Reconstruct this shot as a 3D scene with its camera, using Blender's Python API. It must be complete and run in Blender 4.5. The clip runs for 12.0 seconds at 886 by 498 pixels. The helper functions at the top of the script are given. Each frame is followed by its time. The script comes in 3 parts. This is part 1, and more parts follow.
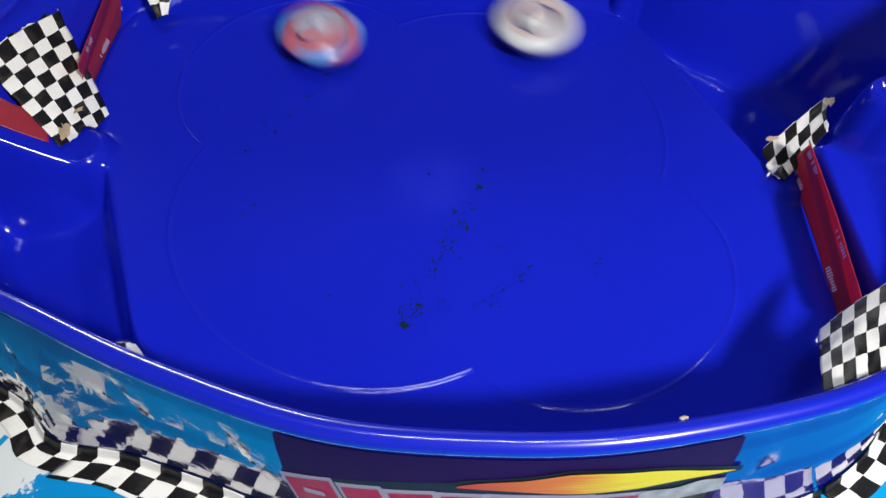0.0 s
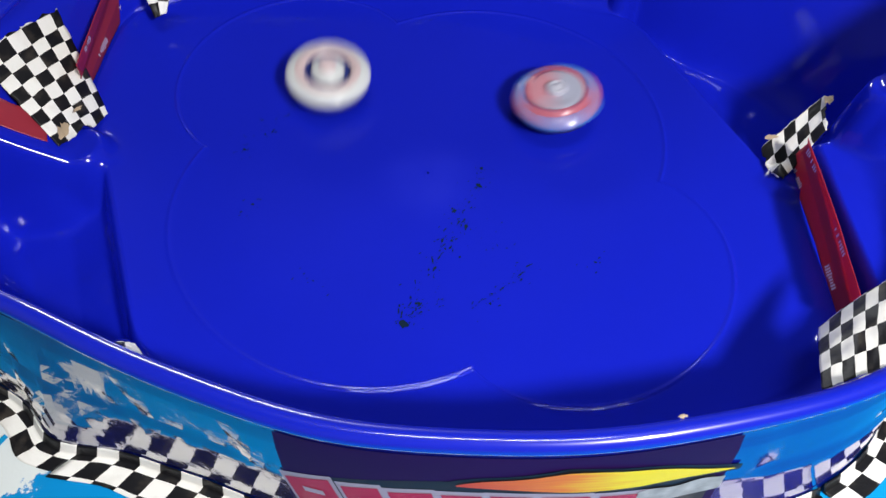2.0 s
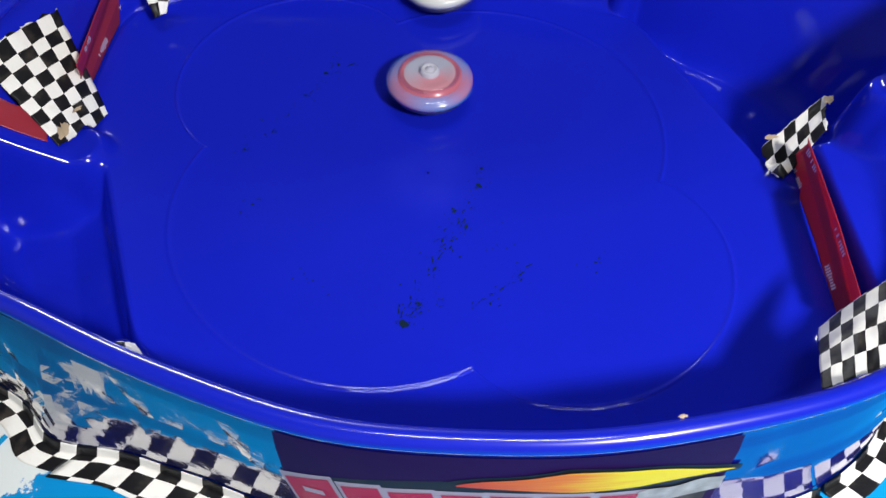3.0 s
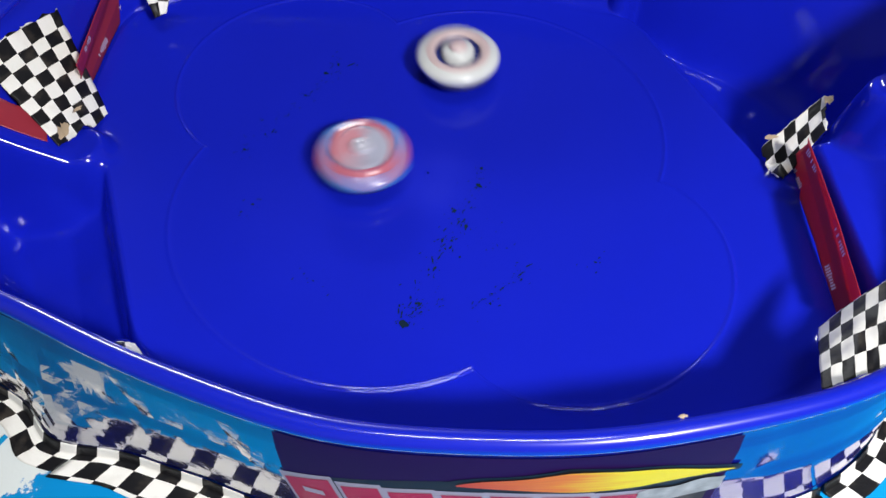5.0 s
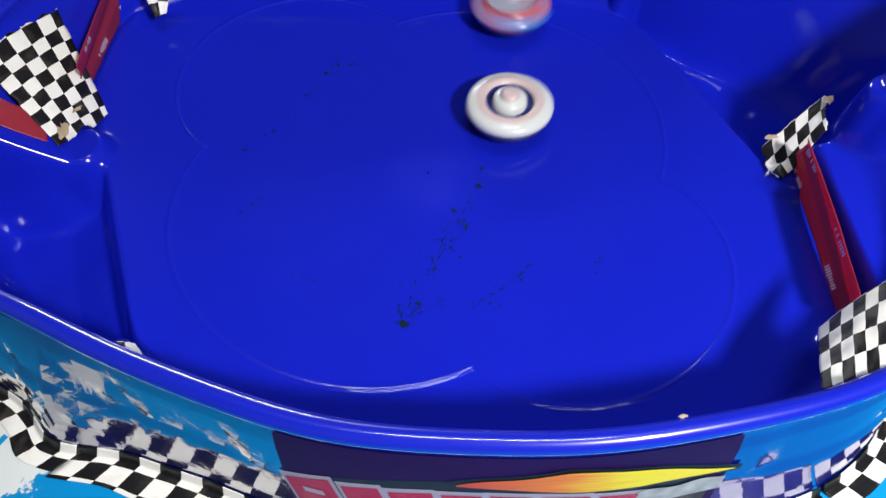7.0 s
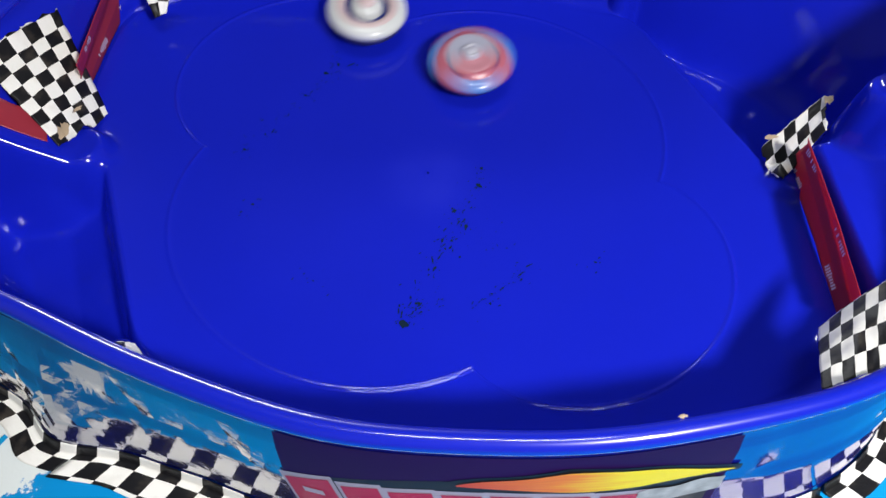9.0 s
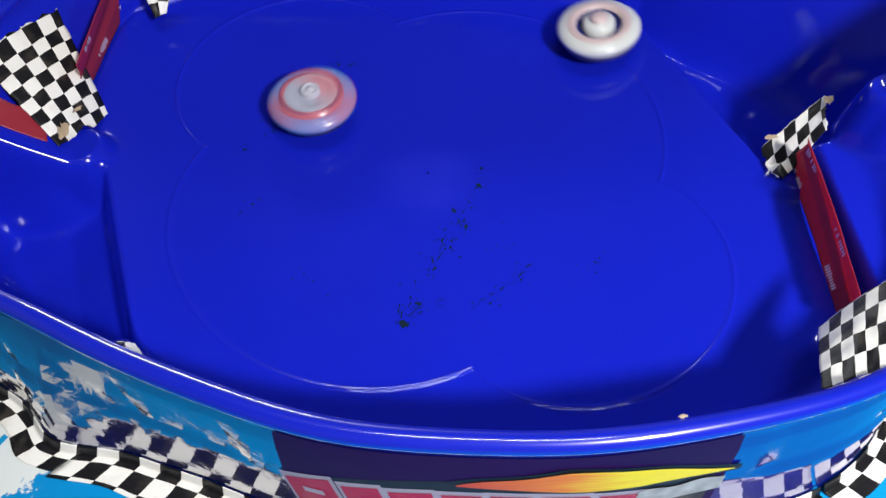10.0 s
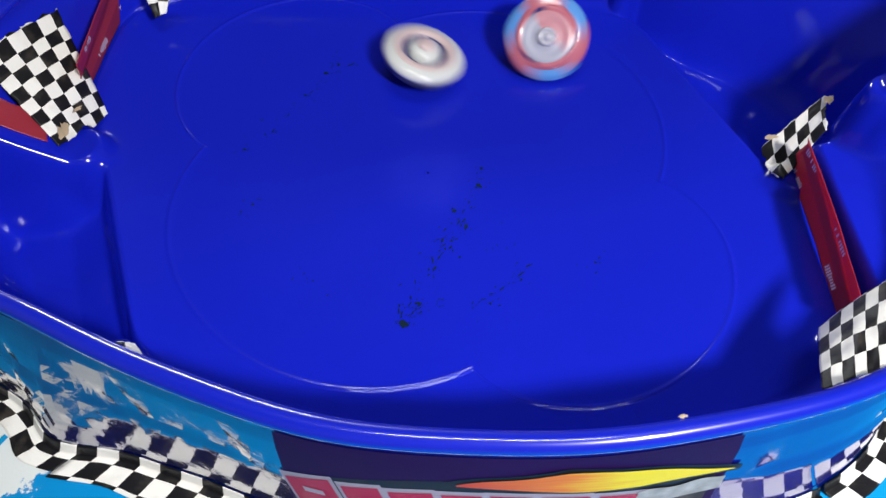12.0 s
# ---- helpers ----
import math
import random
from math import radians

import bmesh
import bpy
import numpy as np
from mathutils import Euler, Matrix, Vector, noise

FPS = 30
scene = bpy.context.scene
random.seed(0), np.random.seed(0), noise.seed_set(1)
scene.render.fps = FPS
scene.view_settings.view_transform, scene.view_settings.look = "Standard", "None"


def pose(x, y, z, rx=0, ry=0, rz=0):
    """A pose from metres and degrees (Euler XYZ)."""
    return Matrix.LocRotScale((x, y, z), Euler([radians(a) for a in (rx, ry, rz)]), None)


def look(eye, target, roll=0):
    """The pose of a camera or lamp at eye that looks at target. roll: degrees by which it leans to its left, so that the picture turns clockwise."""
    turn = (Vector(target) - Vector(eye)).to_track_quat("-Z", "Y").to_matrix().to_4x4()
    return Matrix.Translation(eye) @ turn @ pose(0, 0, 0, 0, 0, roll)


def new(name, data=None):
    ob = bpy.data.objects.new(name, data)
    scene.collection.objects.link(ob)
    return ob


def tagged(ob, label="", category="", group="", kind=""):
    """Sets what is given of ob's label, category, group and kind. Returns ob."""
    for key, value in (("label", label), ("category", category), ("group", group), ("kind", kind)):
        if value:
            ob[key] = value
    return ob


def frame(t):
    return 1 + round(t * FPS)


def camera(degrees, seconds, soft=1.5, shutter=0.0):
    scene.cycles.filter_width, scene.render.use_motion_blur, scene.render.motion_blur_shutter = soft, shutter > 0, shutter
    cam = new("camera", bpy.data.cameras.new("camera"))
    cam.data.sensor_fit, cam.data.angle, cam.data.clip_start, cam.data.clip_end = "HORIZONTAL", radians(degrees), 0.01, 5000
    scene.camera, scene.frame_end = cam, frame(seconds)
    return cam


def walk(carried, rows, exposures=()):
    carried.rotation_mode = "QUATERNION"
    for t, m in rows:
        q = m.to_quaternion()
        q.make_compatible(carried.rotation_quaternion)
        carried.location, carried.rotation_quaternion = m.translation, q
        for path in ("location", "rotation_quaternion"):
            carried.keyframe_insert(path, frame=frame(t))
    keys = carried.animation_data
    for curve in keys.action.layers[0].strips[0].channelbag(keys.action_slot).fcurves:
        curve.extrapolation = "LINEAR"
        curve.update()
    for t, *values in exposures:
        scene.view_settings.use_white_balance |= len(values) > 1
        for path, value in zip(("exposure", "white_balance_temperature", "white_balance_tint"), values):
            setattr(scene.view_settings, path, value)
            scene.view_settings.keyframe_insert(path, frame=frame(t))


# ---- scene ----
# A still camera that settles in the first moments.
cam = camera(64.0, 12.0, soft=1.5, shutter=0.95)
EYE = (0.007, -0.230, 0.268)


def cam_pose(yaw, pitch):
    return pose(*EYE, 36.0 + pitch, 0, yaw)


walk(cam, [(0.0, cam_pose(0.11, 0.09)), (0.2, cam_pose(0.05, 0.05)), (0.5, cam_pose(0, 0.02)),
           (1.5, cam_pose(0, 0)), (12.0, cam_pose(0, 0))],
     exposures=[(0.0, -0.10), (0.3, 0.0), (0.8, 0.0), (1.0, -0.20), (1.1, -0.26), (1.3, -0.08), (1.5, 0.0), (10.6, 0.0),
                (11.0, -0.11), (11.2, -0.22), (11.5, -0.22), (11.8, -0.04), (12.0, 0.0)])

# ---- light ----
world = bpy.data.worlds.new("room_air")
world.use_nodes = True
scene.world = world
world.node_tree.nodes["Background"].inputs[0].default_value = (0.75, 0.85, 1.0, 1)
world.node_tree.nodes["Background"].inputs[1].default_value = 0.05
scene.view_settings.exposure = 0.0


def area(name, eye, target, sx, sy, watts, colour):
    data = bpy.data.lights.new(name, "AREA")
    data.shape, data.size, data.size_y, data.energy, data.color = "RECTANGLE", sx, sy, watts, colour
    ob = new(name, data)
    ob.matrix_world = look(eye, target)
    return ob


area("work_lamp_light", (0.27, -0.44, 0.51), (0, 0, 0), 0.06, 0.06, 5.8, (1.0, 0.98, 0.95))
area("ceiling_tube_light", (0.18, -0.08, 2.45), (0.18, -0.08, 0), 1.00, 0.14, 16, (0.95, 0.98, 1.0))
area("wall_tube_light", (-0.46, 1.90, 0.75), (-0.2, 0, 0), 0.66, 0.18, 14, (0.95, 0.98, 1.0))


# ---- materials ----
def material(name, base, rough=0.5, metal=0.0, coat=0.0, bump=0.0, scale=200.0, spread=0.0, spec=0.5):
    m = bpy.data.materials.new(name)
    m.use_nodes = True
    n, l = m.node_tree.nodes, m.node_tree.links
    b = n["Principled BSDF"]
    b.inputs["Base Color"].default_value = (*base, 1)
    b.inputs["Roughness"].default_value = rough
    b.inputs["Metallic"].default_value = metal
    b.inputs["Coat Weight"].default_value = coat
    b.inputs["Coat Roughness"].default_value = 0.04
    b.inputs["Specular IOR Level"].default_value = spec
    co = n.new("ShaderNodeTexCoord")
    if spread:
        big = n.new("ShaderNodeTexNoise")
        big.inputs["Scale"].default_value, big.inputs["Detail"].default_value = scale * 0.1, 5
        l.new(co.outputs["Object"], big.inputs["Vector"])
        mix = n.new("ShaderNodeMix")
        mix.data_type = "RGBA"
        l.new(big.outputs["Fac"], mix.inputs["Factor"])
        mix.inputs["A"].default_value = (*[c * (1 - spread) for c in base], 1)
        mix.inputs["B"].default_value = (*[min(1, c * (1 + spread)) for c in base], 1)
        l.new(mix.outputs["Result"], b.inputs["Base Color"])
        rr = n.new("ShaderNodeMapRange")
        rr.inputs["To Min"].default_value, rr.inputs["To Max"].default_value = rough * 0.75, min(1, rough * 1.3)
        l.new(big.outputs["Fac"], rr.inputs["Value"])
        l.new(rr.outputs["Result"], b.inputs["Roughness"])
    if bump:
        fine = n.new("ShaderNodeTexNoise")
        fine.inputs["Scale"].default_value, fine.inputs["Detail"].default_value = scale, 3
        l.new(co.outputs["Object"], fine.inputs["Vector"])
        bp = n.new("ShaderNodeBump")
        bp.inputs["Strength"].default_value, bp.inputs["Distance"].default_value = bump, 0.001
        l.new(fine.outputs["Fac"], bp.inputs["Height"])
        l.new(bp.outputs["Normal"], b.inputs["Normal"])
    return m


def checker_tape_material():
    m = material("checker_tape", (0.8, 0.8, 0.78), 0.42, bump=0.15, scale=900, spec=0.3)
    n, l = m.node_tree.nodes, m.node_tree.links
    b = n["Principled BSDF"]
    uv = n.new("ShaderNodeTexCoord")
    warp = n.new("ShaderNodeTexNoise")
    warp.inputs["Scale"].default_value = 1.3
    l.new(uv.outputs["UV"], warp.inputs["Vector"])
    add = n.new("ShaderNodeVectorMath")
    add.operation = "MULTIPLY_ADD"
    add.inputs[1].default_value = (0.12, 0.12, 0)
    l.new(warp.outputs["Color"], add.inputs[0])
    l.new(uv.outputs["UV"], add.inputs[2])
    ch = n.new("ShaderNodeTexChecker")
    ch.inputs["Scale"].default_value = 1.0
    ch.inputs["Color1"].default_value = (0.80, 0.79, 0.76, 1)
    ch.inputs["Color2"].default_value = (0.006, 0.006, 0.008, 1)
    l.new(add.outputs[0], ch.inputs["Vector"])
    dirt = n.new("ShaderNodeTexNoise")
    dirt.inputs["Scale"].default_value, dirt.inputs["Detail"].default_value = 0.9, 6
    l.new(uv.outputs["UV"], dirt.inputs["Vector"])
    ramp = n.new("ShaderNodeMapRange")
    ramp.inputs["From Min"].default_value, ramp.inputs["From Max"].default_value = 0.5, 0.8
    ramp.inputs["To Max"].default_value = 0.20
    l.new(dirt.outputs["Fac"], ramp.inputs["Value"])
    mix = n.new("ShaderNodeMix")
    mix.data_type = "RGBA"
    l.new(ramp.outputs["Result"], mix.inputs["Factor"])
    l.new(ch.outputs["Color"], mix.inputs["A"])
    mix.inputs["B"].default_value = (0.30, 0.25, 0.19, 1)
    l.new(mix.outputs["Result"], b.inputs["Base Color"])
    return m


def mat_print_material():
    m = material("mat_print", (0.0, 0.3, 0.65), 0.32, bump=0.05, scale=700)
    n, l = m.node_tree.nodes, m.node_tree.links
    b = n["Principled BSDF"]
    co = n.new("ShaderNodeTexCoord")
    big = n.new("ShaderNodeTexNoise")
    big.inputs["Scale"].default_value, big.inputs["Detail"].default_value, big.inputs["Roughness"].default_value = 9, 10, 0.68
    l.new(co.outputs["Object"], big.inputs["Vector"])
    # paint splashes round three places of the print
    last = None
    for place, size in (((-0.165, -0.134, 0), 0.029), ((-0.262, 0.160, 0), 0.04), ((0.30, -0.16, 0), 0.03)):
        dist = n.new("ShaderNodeVectorMath")
        dist.operation = "DISTANCE"
        l.new(co.outputs["Object"], dist.inputs[0])
        dist.inputs[1].default_value = place
        rel = n.new("ShaderNodeMath")
        rel.operation = "DIVIDE"
        l.new(dist.outputs["Value"], rel.inputs[0])
        rel.inputs[1].default_value = size
        if last is None:
            last = rel
        else:
            low = n.new("ShaderNodeMath")
            low.operation = "MINIMUM"
            l.new(last.outputs[0], low.inputs[0])
            l.new(rel.outputs[0], low.inputs[1])
            last = low
    big.inputs["Scale"].default_value = 45
    gap = n.new("ShaderNodeMath")
    gap.operation = "MULTIPLY_ADD"
    l.new(big.outputs["Fac"], gap.inputs[0])
    gap.inputs[1].default_value = 2.4
    l.new(last.outputs[0], gap.inputs[2])
    ramp = n.new("ShaderNodeMapRange")
    ramp.inputs["From Min"].default_value, ramp.inputs["From Max"].default_value = 1.98, 1.92
    l.new(gap.outputs[0], ramp.inputs["Value"])
    mix = n.new("ShaderNodeMix")
    mix.data_type = "RGBA"
    l.new(ramp.outputs["Result"], mix.inputs["Factor"])
    mix.inputs["A"].default_value = (0.0, 0.27, 0.66, 1)
    mix.inputs["B"].default_value = (0.78, 0.84, 0.85, 1)
    l.new(mix.outputs["Result"], b.inputs["Base Color"])
    return m


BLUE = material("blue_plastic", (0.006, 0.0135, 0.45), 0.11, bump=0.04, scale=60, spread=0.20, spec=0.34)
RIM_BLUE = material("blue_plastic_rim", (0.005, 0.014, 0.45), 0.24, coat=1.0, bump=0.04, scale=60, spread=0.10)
# same blue plastic, its base darkened for shade so reflections stand out
WALL_BLUE = material("blue_plastic_shaded", (0.004, 0.009, 0.24), 0.06, coat=0.3, bump=0.7, scale=30, spread=0.3)


def haze_wear_centre(m):
    """A soft reflection painted as lighter colour mid-bowl, and a middle rubbed dull."""
    n, l = m.node_tree.nodes, m.node_tree.links
    b = n["Principled BSDF"]
    src = b.inputs["Base Color"].links[0].from_socket
    co = n.new("ShaderNodeTexCoord")
    dist = n.new("ShaderNodeVectorMath")
    dist.operation = "DISTANCE"
    dist.inputs[1].default_value = (0.002, -0.012, 0.02)
    l.new(co.outputs["Object"], dist.inputs[0])
    fall = n.new("ShaderNodeMapRange")
    fall.interpolation_type = "SMOOTHSTEP"
    fall.inputs["From Min"].default_value, fall.inputs["From Max"].default_value = 0.030, 0.0
    l.new(dist.outputs["Value"], fall.inputs["Value"])
    cloud = n.new("ShaderNodeTexNoise")
    cloud.inputs["Scale"].default_value, cloud.inputs["Detail"].default_value = 60, 6
    l.new(co.outputs["Object"], cloud.inputs["Vector"])
    mul = n.new("ShaderNodeMath")
    mul.operation = "MULTIPLY"
    l.new(fall.outputs["Result"], mul.inputs[0])
    l.new(cloud.outputs["Fac"], mul.inputs[1])
    mix = n.new("ShaderNodeMix")
    mix.data_type = "RGBA"
    l.new(mul.outputs[0], mix.inputs["Factor"])
    l.new(src, mix.inputs["A"])
    mix.inputs["B"].default_value = (0.016, 0.026, 0.54, 1)
    l.new(mix.outputs["Result"], b.inputs["Base Color"])
    # the middle is rubbed dull, the moulded ridge and the pockets keep their gloss
    dull = n.new("ShaderNodeMapRange")
    dull.interpolation_type = "SMOOTHSTEP"
    dull.inputs["From Min"].default_value, dull.inputs["From Max"].default_value = 0.080, 0.104
    dull.inputs["To Min"].default_value, dull.inputs["To Max"].default_value = 0.17, 0.10
    l.new(dist.outputs["Value"], dull.inputs["Value"])
    l.new(dull.outputs["Result"], b.inputs["Roughness"])


haze_wear_centre(BLUE)


def boost_reflection(m, most, least):
    """Extra glossy share added to strengthen the wall's reflections, more on one side."""
    n, l = m.node_tree.nodes, m.node_tree.links
    co = n.new("ShaderNodeTexCoord")
    sep = n.new("ShaderNodeSeparateXYZ")
    l.new(co.outputs["Object"], sep.inputs[0])
    share = n.new("ShaderNodeMapRange")
    share.interpolation_type = "SMOOTHSTEP"
    share.inputs["From Min"].default_value, share.inputs["From Max"].default_value = -0.05, 0.10
    share.inputs["To Min"].default_value, share.inputs["To Max"].default_value = most, least
    l.new(sep.outputs["X"], share.inputs["Value"])
    gloss = n.new("ShaderNodeBsdfGlossy")
    gloss.inputs["Color"].default_value = (0.95, 0.95, 0.92, 1)
    gloss.inputs["Roughness"].default_value = 0.035
    bumps = [k for k in n if k.bl_idname == "ShaderNodeBump"]
    if bumps:
        l.new(bumps[0].outputs["Normal"], gloss.inputs["Normal"])
    mix = n.new("ShaderNodeMixShader")
    l.new(share.outputs["Result"], mix.inputs[0])
    l.new(n["Principled BSDF"].outputs[0], mix.inputs[1])
    l.new(gloss.outputs[0], mix.inputs[2])
    l.new(mix.outputs[0], n["Material Output"].inputs["Surface"])


boost_reflection(WALL_BLUE, 0.36, 0.11)
# dark glossy facets that stand in for the corner's broken reflections
FACETS = material("reflection_facets", (0.006, 0.010, 0.13), 0.10, coat=1.0, bump=0.25, scale=160, spread=0.5)
boost_reflection(FACETS, 0.25, 0.30)
CHECK = checker_tape_material()
MAT = mat_print_material()
MAT_INK = material("mat_ink", (0.0, 0.25, 0.55), 0.35, spread=0.1)
RED_TAPE = material("red_vinyl_tape", (0.46, 0.050, 0.085), 0.34, bump=0.10, scale=300, spread=0.2)


def let_light_through(m, colour, share):
    """Thin vinyl: some of the light comes through from behind."""
    n, l = m.node_tree.nodes, m.node_tree.links
    tr = n.new("ShaderNodeBsdfTranslucent")
    tr.inputs["Color"].default_value = (*colour, 1)
    mix = n.new("ShaderNodeMixShader")
    mix.inputs[0].default_value = share
    l.new(n["Principled BSDF"].outputs[0], mix.inputs[1])
    l.new(tr.outputs[0], mix.inputs[2])
    l.new(mix.outputs[0], n["Material Output"].inputs["Surface"])


let_light_through(RED_TAPE, (0.80, 0.10, 0.15), 0.5)
TAPE_PRINT = material("tape_print", (0.85, 0.68, 0.74), 0.5, spread=0.2)
PURPLE = material("sticker_purple", (0.020, 0.006, 0.066), 0.5, spread=0.25, spec=0.05)
STICKER_RED = material("sticker_red", (0.42, 0.015, 0.06), 0.35, spec=0.12, spread=0.1)
STICKER_WHITE = material("sticker_white", (0.36, 0.32, 0.40), 0.35, spec=0.12, spread=0.05)
STICKER_BLACK = material("sticker_black", (0.012, 0.012, 0.015), 0.35, spec=0.12)
STICKER_GREY = material("sticker_grey", (0.35, 0.36, 0.36), 0.35, spec=0.12, spread=0.9, scale=1500)


def flame_material():
    m = material("sticker_flame", (0.8, 0.3, 0.02), 0.35, spec=0.12)
    n, l = m.node_tree.nodes, m.node_tree.links
    uv = n.new("ShaderNodeTexCoord")
    streak = n.new("ShaderNodeTexNoise")
    streak.inputs["Scale"].default_value = 3.0
    stretch = n.new("ShaderNodeVectorMath")
    stretch.operation = "MULTIPLY"
    stretch.inputs[1].default_value = (1.2, 3.0, 1)
    l.new(uv.outputs["UV"], stretch.inputs[0])
    l.new(stretch.outputs[0], streak.inputs["Vector"])
    sep = n.new("ShaderNodeSeparateXYZ")
    l.new(uv.outputs["UV"], sep.inputs[0])
    add = n.new("ShaderNodeMath")
    add.operation = "MULTIPLY_ADD"
    l.new(streak.outputs["Fac"], add.inputs[0])
    add.inputs[1].default_value = 0.35
    l.new(sep.outputs["X"], add.inputs[2])
    ramp = n.new("ShaderNodeValToRGB")
    e = ramp.color_ramp.elements
    e[0].position, e[0].color = 0.20, (0.55, 0.06, 0.03, 1)
    e[1].position, e[1].color = 0.80, (0.80, 0.66, 0.01, 1)
    mid = e.new(0.55)
    mid.color = (0.72, 0.20, 0.02, 1)
    l.new(add.outputs[0], ramp.inputs["Fac"])
    l.new(ramp.outputs["Color"], n["Principled BSDF"].inputs["Base Color"])
    return m


FLAME = flame_material()
SCUFF = material("scuff_grime", (0.002, 0.014, 0.030), 0.6, spread=0.6, spec=0.1)
GUM = material("torn_tape_gum", (0.52, 0.40, 0.27), 0.6, bump=0.5, scale=500, spread=0.4)
PLASTER = material("plaster", (0.42, 0.41, 0.39), 0.85, bump=0.2, scale=60, spread=0.06)
FLOOR_MAT = material("floor_wood", (0.22, 0.15, 0.10), 0.5, bump=0.1, scale=40, spread=0.2)


# ---- mesh helpers ----
def part(name, bm, mat, parent=None, label="", smooth=True):
    me = bpy.data.meshes.new(name)
    bm.to_mesh(me)
    bm.free()
    me.materials.append(mat)
    if smooth:
        me.polygons.foreach_set("use_smooth", [True] * len(me.polygons))
    ob = new(name, me)
    if parent is not None:
        ob.parent = parent
    if label:
        ob["label"] = label
    return ob


def grid_mesh(name, points, mat, parent=None, label="", close_u=False, uv=None, thick=0.0):
    """points: rows x columns x 3; close_u joins the last column to the first."""
    pts = np.asarray(points, float)
    nr, nc = pts.shape[:2]
    verts = pts.reshape(-1, 3)
    faces = []
    for i in range(nr - 1):
        for j in range(nc if close_u else nc - 1):
            k = (j + 1) % nc
            faces.append((i * nc + j, i * nc + k, (i + 1) * nc + k, (i + 1) * nc + j))
    me = bpy.data.meshes.new(name)
    me.from_pydata(verts.tolist(), [], faces)
    me.materials.append(mat)
    me.polygons.foreach_set("use_smooth", [True] * len(me.polygons))
    if uv is not None:
        flat = np.asarray(uv, float).reshape(-1, 2)
        lay = me.uv_layers.new(name="uv")
        idx = np.empty(len(me.loops), int)
        me.loops.foreach_get("vertex_index", idx)
        lay.data.foreach_set("uv", flat[idx].ravel())
    me.update()
    ob = new(name, me)
    if thick:
        mod = ob.modifiers.new("thickness", "SOLIDIFY")
        mod.thickness, mod.offset = thick, 0.0
    if parent is not None:
        ob.parent = parent
    if label:
        ob["label"] = label
    return ob


def box(bm, x0, y0, z0, x1, y1, z1):
    m = Matrix.Translation(((x0 + x1) / 2, (y0 + y1) / 2, (z0 + z1) / 2)) @ Matrix.Diagonal((x1 - x0, y1 - y0, z1 - z0, 1))
    bmesh.ops.create_cube(bm, size=1, matrix=m)


# ---- the room ----
def build_room():
    w, h, t = 2.0, 2.6, 0.1
    bm = bmesh.new()
    box(bm, -w - t, -w - t, -0.06, w + t, w + t, -0.006)
    tagged(part("floor", bm, FLOOR_MAT, smooth=False), "brown wooden floor below the play mat", "floor", kind="structure")
    bm = bmesh.new()
    box(bm, -w - t, -w - t, h, w + t, w + t, h + t)
    tagged(part("ceiling", bm, PLASTER, smooth=False), "plain white plaster ceiling", "ceiling", kind="structure")
    for name, b in (("wall_north", (-w - t, w, w + t, w + t)), ("wall_south", (-w - t, -w - t, w + t, -w)),
                    ("wall_east", (w, -w, w + t, w)), ("wall_west", (-w - t, -w, -w, w))):
        bm = bmesh.new()
        box(bm, b[0], b[1], -0.006, b[2], b[3], h)
        tagged(part(name, bm, PLASTER, smooth=False), "plain off-white plaster wall", "wall", kind="structure")


build_room()


def build_mat():
    bm = bmesh.new()
    box(bm, -0.5, -0.45, -0.006, 0.5, 0.55, 0.0)
    bmesh.ops.bevel(bm, geom=[e for e in bm.edges], offset=0.0015, segments=2, affect="EDGES")
    mat = part("play_mat", bm, MAT)
    # small printed marks on the white splash
    for k, (x, y, turn, ring) in enumerate(((-0.1560, -0.1323, 20, True), (-0.1650, -0.1300, 60, False), (-0.1685, -0.1180, 40, False))):
        bm = bmesh.new()
        m = pose(x, y, 0.0006, 0, 0, turn)
        if ring:
            outer = [bm.verts.new(m @ Vector((0.0024 * math.cos(t), 0.0024 * math.sin(t), 0))) for t in np.linspace(0, 2 * math.pi, 24, endpoint=False)]
            inner = [bm.verts.new(m @ Vector((0.0019 * math.cos(t), 0.0019 * math.sin(t), 0))) for t in np.linspace(0, 2 * math.pi, 24, endpoint=False)]
            for i in range(24):
                bm.faces.new((outer[i], outer[(i + 1) % 24], inner[(i + 1) % 24], inner[i]))
            strokes = ((-0.0009, 0.0010, 0.0018, 0.0004), (-0.0009, 0.0000, 0.0018, 0.0004), (-0.0009, -0.0010, 0.0018, 0.0004))
        else:
            strokes = ((-0.004, 0.0, 0.008, 0.0022), (-0.004, 0.0045, 0.0022, 0.006))
        for sx, sy, w, h in strokes:
            bm.faces.new([bm.verts.new(m @ Vector(c)) for c in ((sx, sy, 0), (sx + w, sy, 0), (sx + w, sy + h, 0), (sx, sy + h, 0))])
        part("print", bm, MAT_INK, mat, "cyan printed mark", smooth=False)
    tagged(mat, "bright cyan printed mat with white paint splashes", "play mat")


build_mat()

# ---- the stadium ----
CX, CY = 0.0, -0.007
RIM_Z = 0.0775
BEAD = 0.0036


def smooth01(v):
    v = np.clip(v, 0, 1)
    return v * v * (3 - 2 * v)


def rim_radius(a):
    return (177.44
            +30.71 * np.cos(2 * a) -7.34 * np.sin(2 * a)
            +2.77 * np.cos(4 * a) +5.55 * np.sin(4 * a)
            -1.02 * np.cos(6 * a) +7.71 * np.sin(6 * a)
            -0.36 * np.cos(8 * a) +4.10 * np.sin(8 * a)
            -0.04 * np.cos(10 * a) +1.22 * np.sin(10 * a)
            -0.23 * np.cos(12 * a) -0.11 * np.sin(12 * a)) / 1000


